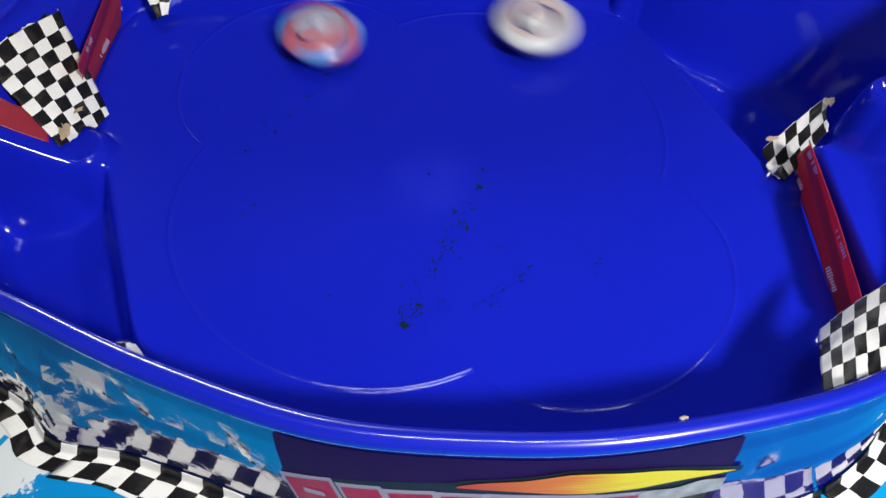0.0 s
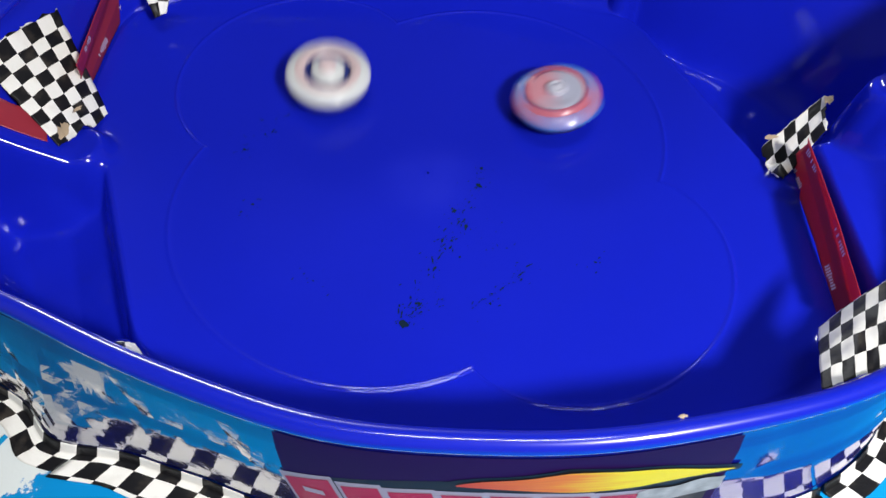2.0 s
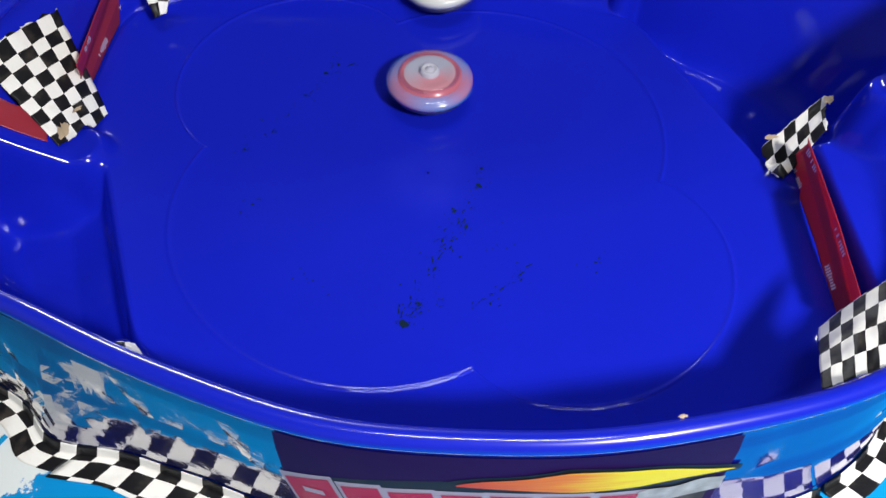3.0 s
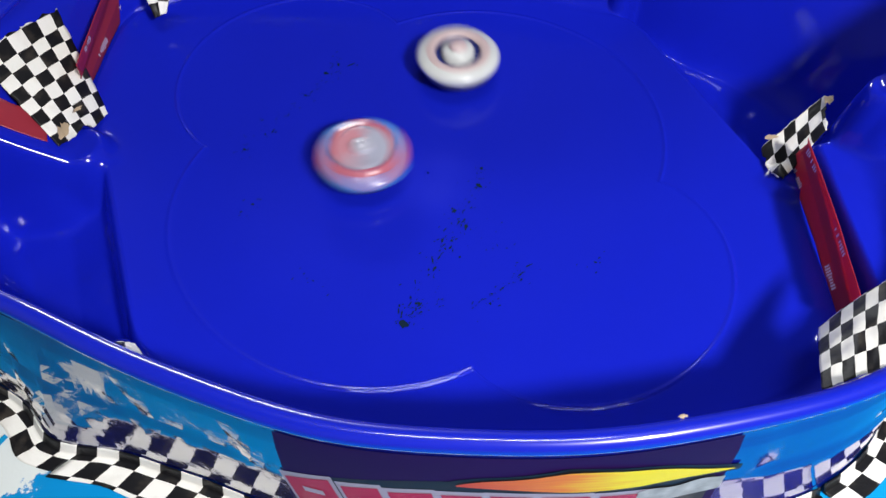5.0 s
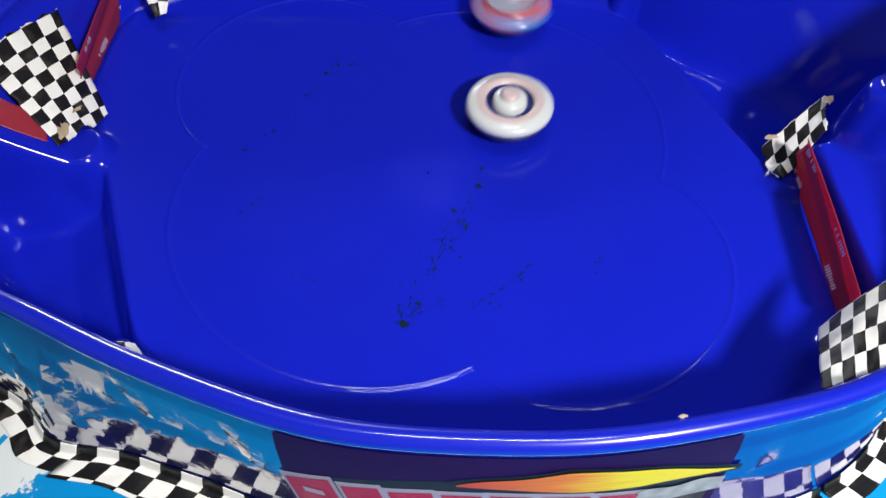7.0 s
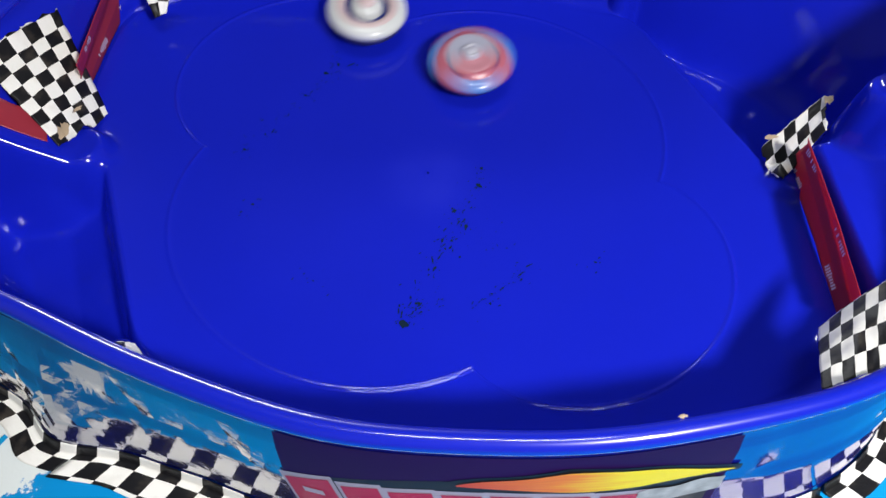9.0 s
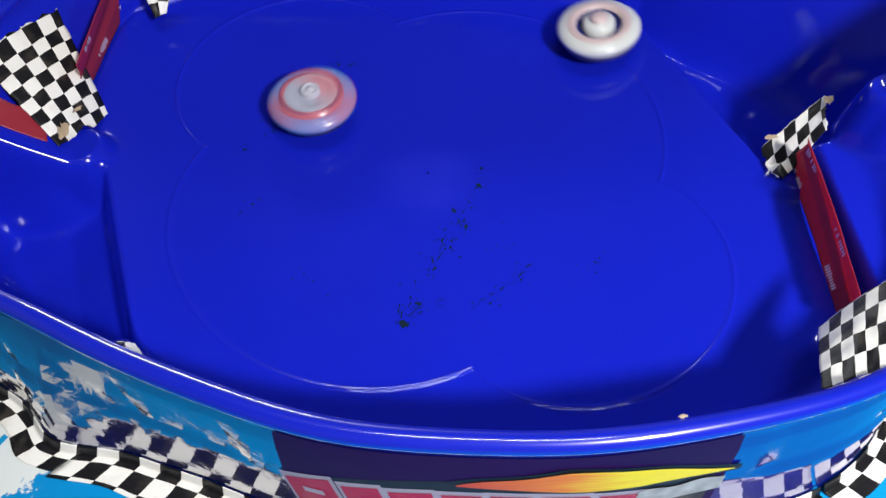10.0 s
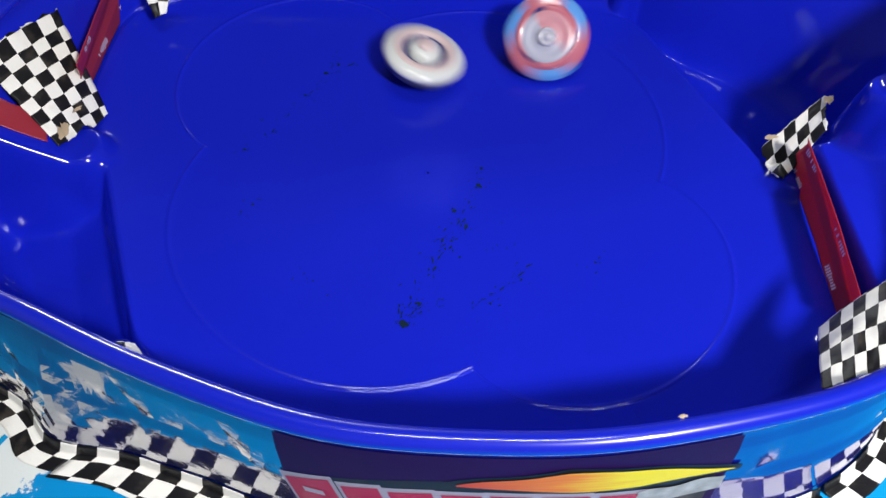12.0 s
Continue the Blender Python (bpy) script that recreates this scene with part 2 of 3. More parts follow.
def ridge_radius(a):
    """Four lobes that meet in cusps, alike on opposite sides."""
    d = np.mod(np.degrees(a) + 80, 180)
    wide = np.clip(1 - ((d - 37) / 37) ** 2, 0, 1)
    slim = np.clip(1 - ((d - 127) / 53) ** 2, 0, 1)
    return 0.105 + np.where(d < 74, 0.040 * wide ** 0.8, 0.0155 * slim)


def lip_radius(a):
    c = np.abs(-0.928 * np.cos(a) - 0.374 * np.sin(a))
    return 0.1345 / np.maximum(c, 0.3)


def side_radius(a):
    return 0.163 / np.maximum(np.abs(0.9993 * np.cos(a) - 0.036 * np.sin(a)), 0.3)


def sector(a):
    """Weights of the open pockets, of the taped pockets and of the front and back walls round the bowl."""
    d = np.mod(np.degrees(a) + 3, 180)       # 0 at the dividing posts
    lip = smooth01((d + 1) / 3) * (1 - smooth01((d - 46) / 6))
    tape = smooth01((d - 143) / 6) * (1 - smooth01((d - 178) / 3))
    return lip, tape, np.clip(1 - lip - tape, 0, 1)


def bowl_edge(a):
    rs = np.stack([lip_radius(a), side_radius(a), rim_radius(a) - 0.019])
    return -0.003 * np.log(np.sum(np.exp(-rs / 0.003), axis=0))


def capsule(x, y, p, q, zp, zq, width):
    px, py = x - p[0], y - p[1]
    dx, dy = q[0] - p[0], q[1] - p[1]
    t = np.clip((px * dx + py * dy) / (dx * dx + dy * dy), 0, 1)
    d = np.hypot(px - t * dx, py - t * dy)
    return (zp + (zq - zp) * t) * smooth01((width * 1.45 - d) / (width * 0.9))


POSTS = (((-0.154, -0.003), (-0.197, -0.008), 0.043, 0.078, 0.017),
         ((-0.170, -0.006), (-0.215, -0.008), 0.036, 0.040, 0.022),
         ((-0.103, -0.109), (-0.118, -0.122), 0.054, 0.070, 0.007),
         ((0.157, -0.107), (0.178, -0.118), 0.058, 0.080, 0.009))


# the swollen end of one dividing post, the slope that runs down from it and the taped corner
KNOBS = (((0.190, -0.016), (0.225, -0.018), 0.088, 0.096, 0.021),
         ((0.180, -0.013), (0.200, -0.016), 0.084, 0.092, 0.014),
         ((0.158, -0.020), (0.190, -0.014), 0.040, 0.078, 0.013),
         ((0.154, -0.104), (0.167, -0.112), 0.056, 0.066, 0.012))


def surface(x, y):
    """Height of the stadium's inner surface over the plan, round the bowl's centre."""
    r, a = np.hypot(x, y), np.arctan2(y, x)
    edge, rim = bowl_edge(a), rim_radius(a)
    lip, tape, wall = sector(a)
    rr = np.minimum(r, edge)
    z = 0.02 + 0.62 * rr ** 2 + 0.00048 * np.exp(-((r - ridge_radius(a)) / 0.0008) ** 2)
    d = r - edge
    room = np.maximum(rim - edge, 0.012)
    dl = np.mod(np.degrees(a) + 3 + 40, 180) - 40
    swell = smooth01((dl + 30) / 52) * (1 - smooth01((dl - 36) / 22))
    z = z + swell * 0.0055 * np.clip(rr / edge, 0, 1) ** 9
    out = np.clip(d, 0, None)
    up = smooth01((out / room - 0.55) / 0.45)
    drop = np.clip(out / 0.026, 0, 1)
    z_lip = z - 0.018 * smooth01(out / 0.011) - 0.010 * drop ** 1.4
    z_lip = z_lip + (RIM_Z - z_lip) * up
    z_tape = z - 0.003 * drop
    z_tape = z_tape + (RIM_Z - z_tape) * np.clip((out - 0.004) / (room - 0.004), 0, 1) ** 0.75
    k = np.clip((d + 0.004) / (room + 0.004), 0, 1)
    z_wall = z + (RIM_Z - z) * k ** 3.6
    res = np.where(d > -0.004, lip * z_lip + tape * z_tape + wall * z_wall, z)
    for p, q, zp, zq, w in POSTS:
        for s in (1, -1) if p[1] < -0.05 else (1,):
            top = capsule(s * x, s * y, p, q, zp, zq, w)
            res = 0.5 * (res + top + np.sqrt((res - top) ** 2 + 0.005 ** 2)) - 0.0002
    for p, q, zp, zq, w in KNOBS:
        top = capsule(x, y, p, q, zp, zq, w)
        res = 0.5 * (res + top + np.sqrt((res - top) ** 2 + 0.006 ** 2)) - 0.0002
    # a solid shoulder behind the near red strip, rising outwards
    top = (0.055 + 0.22 * np.clip(x - 0.158, 0, 1)) * smooth01((x - 0.153) / 0.010) * smooth01((y + 0.108) / 0.02) * smooth01((0.002 - y) / 0.018)
    res = 0.5 * (res + top + np.sqrt((res - top) ** 2 + 0.004 ** 2)) - 0.0002
    # slight waviness of the moulded plastic outside the bowl
    wave = 0.0004 * np.sin(150 * x + 1.3) * np.sin(130 * y) + 0.00006 * np.sin(640 * x) * np.sin(560 * y + 2)
    res = res + wave * smooth01((d - 0.004) / 0.008) * smooth01((rim - r) / 0.008)
    return np.minimum(res, RIM_Z + 0.018 * smooth01((rim - r) / 0.02) * smooth01((x - 0.14) / 0.02))


def polar(r, a):
    x, y = r * np.cos(a), r * np.sin(a)
    return np.stack([x + CX, y + CY, surface(x, y)], -1)


def build_stadium():
    root = new("battle_stadium")
    tagged(root, "glossy deep blue plastic spinning top stadium on the mat", "toy stadium")
    n = 900
    a = np.linspace(-math.pi, math.pi, n, endpoint=False)
    ridge, edge, rim = ridge_radius(a), bowl_edge(a), rim_radius(a)
    edge = np.maximum(edge, ridge + 0.006)
    rim = np.maximum(rim, edge + 0.010)
    rows = [ridge * 0 + 0.0005]
    rows += [f * (ridge - 0.002) for f in np.linspace(0.05, 1, 26)]
    rows += [ridge + f for f in np.linspace(-0.0015, 0.0030, 13)]
    rows += [ridge + 0.0030 + f * (edge - 0.0012 - ridge - 0.003) for f in np.linspace(0.1, 1, 14)]
    rows += [edge + f * (rim - edge) for f in np.linspace(0, 1, 44)]
    pts = np.array([polar(r, a) for r in rows])
    grid_mesh("bowl", pts, BLUE, root, "deep blue bowl with a four-lobed moulded ridge and side pockets", close_u=True)
    # rolled rim
    prof = [rimset(a, -BEAD * math.cos(t), BEAD * math.sin(t)) for t in np.linspace(-0.2, math.pi * 1.2, 18)]
    grid_mesh("rim", np.array(prof), RIM_BLUE, root, "thick rounded blue rim", close_u=True)
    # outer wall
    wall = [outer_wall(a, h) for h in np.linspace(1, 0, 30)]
    grid_mesh("outer_wall", np.array(wall), WALL_BLUE, root, "shiny blue sloping side wall, darkened for shade", close_u=True)
    # unseen block added at the post's end, leaning outwards over the rim, shades the pocket
    rows = []
    for x in np.linspace(0.188, 0.262, 16):
        top = min(0.095 + 1.5 * (x - 0.188), 0.140)
        half = 0.019 * smooth01((x - 0.184) / 0.012) * smooth01((0.266 - x) / 0.008) + 0.001
        rows.append([(x, -0.018 + half * math.cos(t), 0.045 + (top - 0.045) * max(0.0, math.sin(t)) ** 0.6) for t in np.linspace(0, math.pi, 21)])
    grid_mesh("shade_block", np.array(rows), BLUE, root, "tall unseen block added to shade a pocket")
    return root


def rimset(a, out, up):
    r = rim_radius(a) + out
    return np.stack([r * np.cos(a) + CX, r * np.sin(a) + CY, np.full_like(a, RIM_Z) + up], -1)


def outer_wall(a, h):
    """A ring of the side wall at the share h of its height; it flares towards the foot, with a moulded step."""
    a = np.asarray(a, float)
    z = h * (RIM_Z - 0.002)
    d = np.mod(np.degrees(a), 360) - 360
    corner = 0.0100 * np.exp(-((np.mod(d + 139.5 + 90, 180) - 90) / 5.2) ** 2)
    plain = 1 - smooth01((d + 114) / 4) * (1 - smooth01((d + 55) / 4))
    flare = 0.0085 + 0.0045 * smooth01((np.abs(np.mod(d, 180) - 90) - 28) / 18) + corner
    r = rim_radius(a) + 0.0022 + (flare - 0.0022) * (1 - h) ** 1.1 - 0.0009 * smooth01((h - 0.84) / 0.03) - 0.0010 * plain * smooth01((h - 0.50) / 0.03)
    return np.stack([r * np.cos(a) + CX, r * np.sin(a) + CY, np.full_like(a, z)], -1)


stadium = build_stadium()


def wall_patch(name, a0, a1, low, high, mat, parent, label="", lift=0.0004, n=40, shear=0.0):
    """A sheet on the side wall between two bearings (degrees); low and high give its edges along its length."""
    u = np.linspace(0, 1, n)
    a = np.radians(a0 + (a1 - a0) * u)
    lo, hi = np.array([low(k) for k in u]), np.array([high(k) for k in u])
    rows = []
    for f in np.linspace(0, 1, 8):
        h = lo + (hi - lo) * f
        pts = np.array([outer_wall(np.array([aa + radians(shear) * (hh - 0.5)]), hh)[0] for aa, hh in zip(a, h)])
        out = np.stack([np.cos(a), np.sin(a), np.full_like(a, 0.25)], -1)
        rows.append(pts + out * lift)
    uv = [np.stack([u, np.full_like(u, f)], -1) for f in np.linspace(0, 1, 8)]
    return grid_mesh(name, np.array(rows), mat, parent, label, uv=np.array(uv))


def build_sticker():
    st = wall_patch("sticker", -106.5, -57, lambda u: 0.02, lambda u: 0.93, PURPLE, stadium, "dark purple printed sticker on the side wall", n=90)
    return st


sticker = build_sticker()


def build_facets():
    """Faceted sheet added round the corner of the wall to break up its reflections."""
    rng = random.Random(31)
    nu, nv = 34, 9
    rows, first = [], np.radians(np.linspace(-172, -106.3, nu))
    for i in range(nv):
        h = 0.06 + 0.86 * i / (nv - 1)
        a = first + np.radians([rng.uniform(-0.8, 0.8) if 0 < k < nu - 1 else 0 for k in range(nu)])
        ring = outer_wall(a, min(0.94, h + rng.uniform(-0.03, 0.03)))
        lift = np.array([0.0002 + 0.0020 * rng.random() ** 2 * min(1, max(0, nu - 9 - k) / 8, k / 3) for k in range(nu)])
        lift = lift * (0.3 + 0.7 * math.sin(math.pi * i / (nv - 1)))
        rows.append(ring + np.stack([np.cos(a) * lift, np.sin(a) * lift, 0 * a], -1))
    ob = grid_mesh("facet_sheet", np.array(rows), FACETS, stadium, "added glossy facets that break up the wall corner's reflections")
    mod = ob.modifiers.new("creases", "SUBSURF")
    mod.levels = mod.render_levels = 1
    mod.subdivision_type = "SIMPLE"
    ob.data.polygons.foreach_set("use_smooth", [rng.random() < 0.4 for _ in ob.data.polygons])


build_facets()


def build_sticker_art():
    """A slanted row of bold red blocks with pale borders under a flame, as plain shapes."""
    def slab(a0, a1, lo, hi, lean):
        edge = wall_patch("block_border", a0 - 0.5, a1 + 0.5, lambda u: lo - 0.02, lambda u: hi + 0.035 + lean * (u - 0.5), STICKER_WHITE, sticker, "pale border", lift=0.0006, n=14, shear=-5)
        wall_patch("block", a0, a1, lambda u: lo, lambda u: hi + lean * (u - 0.5), STICKER_RED, sticker, "bold red block", lift=0.0008, n=14, shear=-5)
        return edge
    wall_patch("shadow_band", -106, -58, lambda u: 0.10, lambda u: 0.60 + 0.14 * math.sin(math.pi * u), STICKER_BLACK, sticker, "black band behind the blocks", lift=0.0005, n=60)
    for a0, a1, lo, hi, lean in ((-106.2, -100.2, 0.16, 0.585, 0.07), (-99.0, -94.4, 0.16, 0.60, 0.03), (-93.4, -88.2, 0.16, 0.60, 0.02),
                                 (-87.2, -82.6, 0.16, 0.60, 0.0), (-81.6, -77.0, 0.16, 0.60, -0.01), (-76.0, -70.8, 0.16, 0.585, -0.02), (-69.8, -64.4, 0.16, 0.55, -0.03)):
        slab(a0, a1, lo, hi, lean)
    # two counters in each of the first blocks
    for a0, a1 in ((-104.4, -101.8), (-97.6, -95.2)):
        for lo in (0.30, 0.45):
            wall_patch("block_slot", a0, a1, lambda u: lo, lambda u: lo + 0.045, STICKER_WHITE, sticker, "pale slot", lift=0.0010, n=8, shear=-5)
    def low(u):
        return min(0.700 - 0.12 * u + 0.016 * math.sin(11 * u) * u + 0.25 * max(0, u - 0.68), high(u) - 0.004)

    def high(u):
        return 0.710 + 0.115 * min(1, u / 0.4) ** 0.8 - 0.50 * max(0, u - 0.5) ** 1.5 + 0.006 * math.sin(19 * u)
    wall_patch("flame_edge", -87, -55.8, lambda u: low(u) - 0.022, lambda u: high(u) + 0.022, STICKER_BLACK, sticker, "black edge of the flame", lift=0.0007, n=60)
    wall_patch("flame", -86, -56.5, low, high, FLAME, sticker, "orange and yellow flame", lift=0.0010, n=70)
    wall_patch("grey_swirl", -66, -57, lambda u: 0.40 + 0.05 * u, lambda u: 0.56 + 0.03 * u + 0.012 * math.sin(11 * u), STICKER_GREY, sticker, "grey sketched swirl", lift=0.0009, n=30)


build_sticker_art()


# ---- tapes ----
def tape_sheet(name, corners, size, label, bulge=(0, 0, 0), nu=40, nv=28, ragged=0.0, mat=None, start=(0, 0), wrinkle=0.0006, seed=1, conform=True, lift=0.0022, fold=(0, 0, 0)):
    """corners: four places round the sheet (start left, end left, end right, start right); size: squares along and across."""
    a, b, c, d = [Vector(k) for k in corners]
    rows, uvs = [], []
    bl = Vector(bulge)
    for i in range(nu + 1):
        row, uvr = [], []
        for j in range(nv + 1):
            u, v = i / nu, j / nv
            if ragged:
                u2 = u + ragged * (noise.noise((v * 9, seed * 3.1, u * 2)) + 0.5 * noise.noise((v * 31, seed, 4))) * (2 * abs(u - 0.5)) ** 3
                v2 = v + ragged * 0.5 * noise.noise((u * 11, seed * 5.3, 2)) * (2 * abs(v - 0.5)) ** 3
            else:
                u2, v2 = u, v
            p = a.lerp(b, u2).lerp(d.lerp(c, u2), v2)
            p = p + bl * (4 * u * (1 - u)) * 0.5 + bl * (4 * v * (1 - v)) * 0.5
            p = p + Vector((0, 0, 1)) * wrinkle * noise.noise((u * 5, v * 5, seed))
            p = p + Vector(fold) * max(0.0, 1 - abs(v - 0.35 - 0.45 * u) / 0.22)
            if conform:
                p.z = max(p.z, float(surface(np.array([p.x - CX]), np.array([p.y - CY]))[0]) + lift)
            row.append(p)
            uvr.append((start[0] + u2 * size[0], start[1] + v2 * size[1]))
        rows.append(row)
        uvs.append(uvr)
    ob = grid_mesh(name, np.array(rows), mat or CHECK, None, "", uv=np.array(uvs), thick=0.0003)
    return tagged(ob, label, "tape", "tape on the stadium")


flap = tape_sheet("checker_tape", [(-0.1575, -0.0160, 0.046), (-0.1905, 0.0120, 0.070), (-0.1745, 0.0570, 0.063), (-0.1490, 0.0150, 0.035)],
           (8, 5.5), "torn black and white checkered tape over a dividing post", bulge=(0.001, -0.001, 0.003), ragged=0.03)
grip = tape_sheet("checker_tape", [(0.1503, -0.0301, 0.034), (0.1667, -0.0164, 0.060), (0.1701, 0.0010, 0.062), (0.1472, -0.0102, 0.042)],
           (5.2, 3), "ragged checkered tape holding the red strip to a post", bulge=(-0.001, 0.0, -0.001), ragged=0.05, seed=4)
tape_sheet("checker_tape", [(0.1193, -0.1406, 0.0735), (0.1319, -0.1126, 0.0620), (0.1572, -0.0992, 0.0740), (0.1410, -0.1352, 0.0790)],
           (4, 6.4), "yellowed checkered tape on the corner post beside the rim", bulge=(-0.001, 0.001, 0.001), ragged=0.01, seed=7)
tape_sheet("checker_tape", [(-0.0972, -0.1268, 0.0700), (-0.0982, -0.1201, 0.0660), (-0.0940, -0.1185, 0.0620), (-0.0838, -0.1295, 0.0660)],
           (2, 2), "creased scrap of checkered tape behind the rim", start=(1, 0), bulge=(0, 0, 0.001), ragged=0.05, seed=9)
tape_sheet("checker_tape", [(-0.1387, 0.0757, 0.046), (-0.1475, 0.0899, 0.060), (-0.1276, 0.0899, 0.060), (-0.1340, 0.0800, 0.046)],
           (3, 2), "checkered tape on the far corner post", bulge=(0, 0, 0.001), ragged=0.03, seed=11)
strip_near = tape_sheet("red_tape", [(0.1539, -0.0985, 0.039), (0.1573, -0.0170, 0.039), (0.1555, -0.0240, 0.061), (0.1501, -0.1060, 0.061)],
           (8, 2), "taut red vinyl tape strip across a pocket", bulge=(0.002, 0, 0), mat=RED_TAPE, seed=13, conform=False, fold=(0.0014, 0, 0))
strip_far = tape_sheet("red_tape", [(-0.1613, 0.0300, 0.040), (-0.1581, 0.1315, 0.040), (-0.1599, 0.1200, 0.062), (-0.1552, 0.0200, 0.062)],
           (8, 2), "red vinyl tape strip stretched between two posts", bulge=(-0.001, 0, 0), mat=RED_TAPE, seed=15, conform=False, fold=(-0.0014, 0, 0))
tape_sheet("red_tape", [(-0.1620, -0.0150, 0.044), (-0.2040, -0.0200, 0.045), (-0.2060, 0.0060, 0.050), (-0.1670, 0.0030, 0.048)],
           (8, 2), "loose tail of red vinyl tape beside the post", bulge=(0, 0, 0.0), mat=RED_TAPE, seed=17, lift=0.0008)


def foot_tape(name, a0, a1, label, seed, wide=0.0125):
    """Checkered tape that joins the wall's foot to the mat."""
    n = 120
    a = np.radians(np.linspace(a0, a1, n))
    base = outer_wall(a, 0.0)
    up = outer_wall(a, 0.07)
    arc = np.concatenate([[0], np.cumsum(np.linalg.norm(np.diff(base[:, :2], axis=0), axis=1))]) / 0.0088
    rad = np.stack([np.cos(a), np.sin(a), np.zeros_like(a)], -1)
    wob = np.array([noise.noise((k * 0.6, seed, 0)) for k in arc]) * 0.0012
    rows, uvs = [], []
    for f in np.linspace(0, 1, 6):
        rows.append(up * (1 - f) + base * f + rad * (0.0006 + 0.0012 * f) + np.array([0, 0, 0.0008]))
        uvs.append(np.stack([arc, np.full_like(arc, f * 0.6)], -1))
    for f in np.linspace(0.1, 1, 10):
        lift = 0.0008 + 0.0006 * np.abs(np.array([noise.noise((k * 0.8, seed, f * 2)) for k in arc]))
        rows.append(base + rad * (0.0018 + f * wide + wob[:, None] * f) + np.stack([0 * a, 0 * a, lift], -1))
        uvs.append(np.stack([arc, np.full_like(arc, 0.6 + f * 1.55 * wide / 0.0125)], -1))
    ob = grid_mesh(name, np.array(rows), CHECK, None, "", uv=np.array(uvs), thick=0.0003)
    tagged(ob, label, "tape", "tape on the stadium")


foot_tape("checker_tape", -136.6, -44, "yellowed checkered tape sealing the wall foot to the mat", 3)
foot_tape("checker_tape", -175, -136.6, "creased checkered tape along the stadium's side foot", 5, 0.0095)
foot_tape("checker_tape", -43.5, -5, "checkered tape round the stadium's corner foot", 8, 0.0095)


def floor_z(x, y):
    return float(surface(np.array([x - CX]), np.array([y - CY]))[0])


def build_scuffs():
    """Dark specks and rub marks left on the bowl by the tips."""
    rng = random.Random(5)
    bm = bmesh.new()
    spots = [(-0.0083, -0.0904, 2.0), (-0.003, -0.0801, 1.2), (0.0037, -0.062, 1.1), (0.0109, -0.0473, 1.0), (0.0118, -0.0304, 1.2),
             (0.0172, -0.0394, 1.1), (0.0236, -0.0154, 1.4), (0.025, -0.0049, 0.9), (0.0261, -0.0804, 0.8), (0.0705, -0.0609, 0.8),
             (-0.0532, 0.0582, 1.7), (-0.0622, 0.042, 1.2), (-0.0865, 0.0037, 1.0), (-0.0775, -0.0291, 0.9), (0.0389, -0.0663, 0.7),
             (-0.0473, 0.0646, 1.0), (0.0303, -0.0502, 0.6), (-0.0463, -0.0695, 0.6)]

    def speck(x, y, size, stretch, turn):
        n = 9
        ring = []
        for k in range(n):
            t = 2 * math.pi * k / n
            r = size * rng.uniform(0.5, 1.25)
            px, py = r * math.cos(t) * stretch, r * math.sin(t)
            qx, qy = x + px * math.cos(turn) - py * math.sin(turn), y + px * math.sin(turn) + py * math.cos(turn)
            ring.append(bm.verts.new((qx, qy, floor_z(qx, qy) + 0.00025)))
        bm.faces.new(ring)

    for x, y, size in spots:
        speck(x, y, size * 0.00075, rng.uniform(1, 1.8), rng.uniform(0, 3))
        for _ in range(8):
            speck(x + rng.gauss(0, 0.0035), y + rng.gauss(0, 0.0045), rng.uniform(0.00012, 0.00035), rng.uniform(1, 3), rng.uniform(0.4, 1.2))
    # rub trails left along two paths
    for (x0, y0), (x1, y1), count in (((-0.0083, -0.0904), (0.0240, -0.0100), 110), ((-0.0865, 0.0037), (-0.0420, 0.0680), 60), ((0.0200, -0.0820), (0.0420, -0.0620), 26), ((-0.0040, -0.0830), (0.0080, -0.0780), 16)):
        for _ in range(count):
            k = rng.random()
            speck(x0 + (x1 - x0) * k + rng.gauss(0, 0.003), y0 + (y1 - y0) * k + rng.gauss(0, 0.002), 0.00010 + 0.00030 * rng.random() ** 2,
                  rng.uniform(1.5, 6), math.atan2(y1 - y0, x1 - x0) + rng.gauss(0, 0.3))
    ob = part("scuff_marks", bm, SCUFF)
    tagged(ob, "dark green scuff specks scattered over the bowl floor", "scuff marks", kind="stuff")


build_scuffs()


def build_tape_print(strip, corners, side, places, seed):
    """Small worn print along a red strip, as rows of bars that cannot be read."""
    rng = random.Random(seed)
    a, b, c, d = [Vector(k) for k in corners]
    for u0, u1, v in places:
        bm = bmesh.new()
        count = 9
        for k in range(count):
            if rng.random() < 0.12:
                continue
            s0 = u0 + (u1 - u0) * k / count
            s1 = s0 + (u1 - u0) * 0.62 / count
            h = rng.uniform(0.05, 0.10)
            q = []
            for uu, vv in ((s0, v - h), (s1, v - h), (s1, v + h), (s0, v + h)):
                p = a.lerp(b, uu).lerp(d.lerp(c, uu), vv)
                bend = 0.5 * (4 * uu * (1 - uu) + 4 * vv * (1 - vv))
                q.append(p + Vector((side[0] * bend + side[1], 0, 0)))
            bm.faces.new([bm.verts.new(w) for w in q])
        part("print", bm, TAPE_PRINT, strip, "pale worn print in bars", smooth=False)


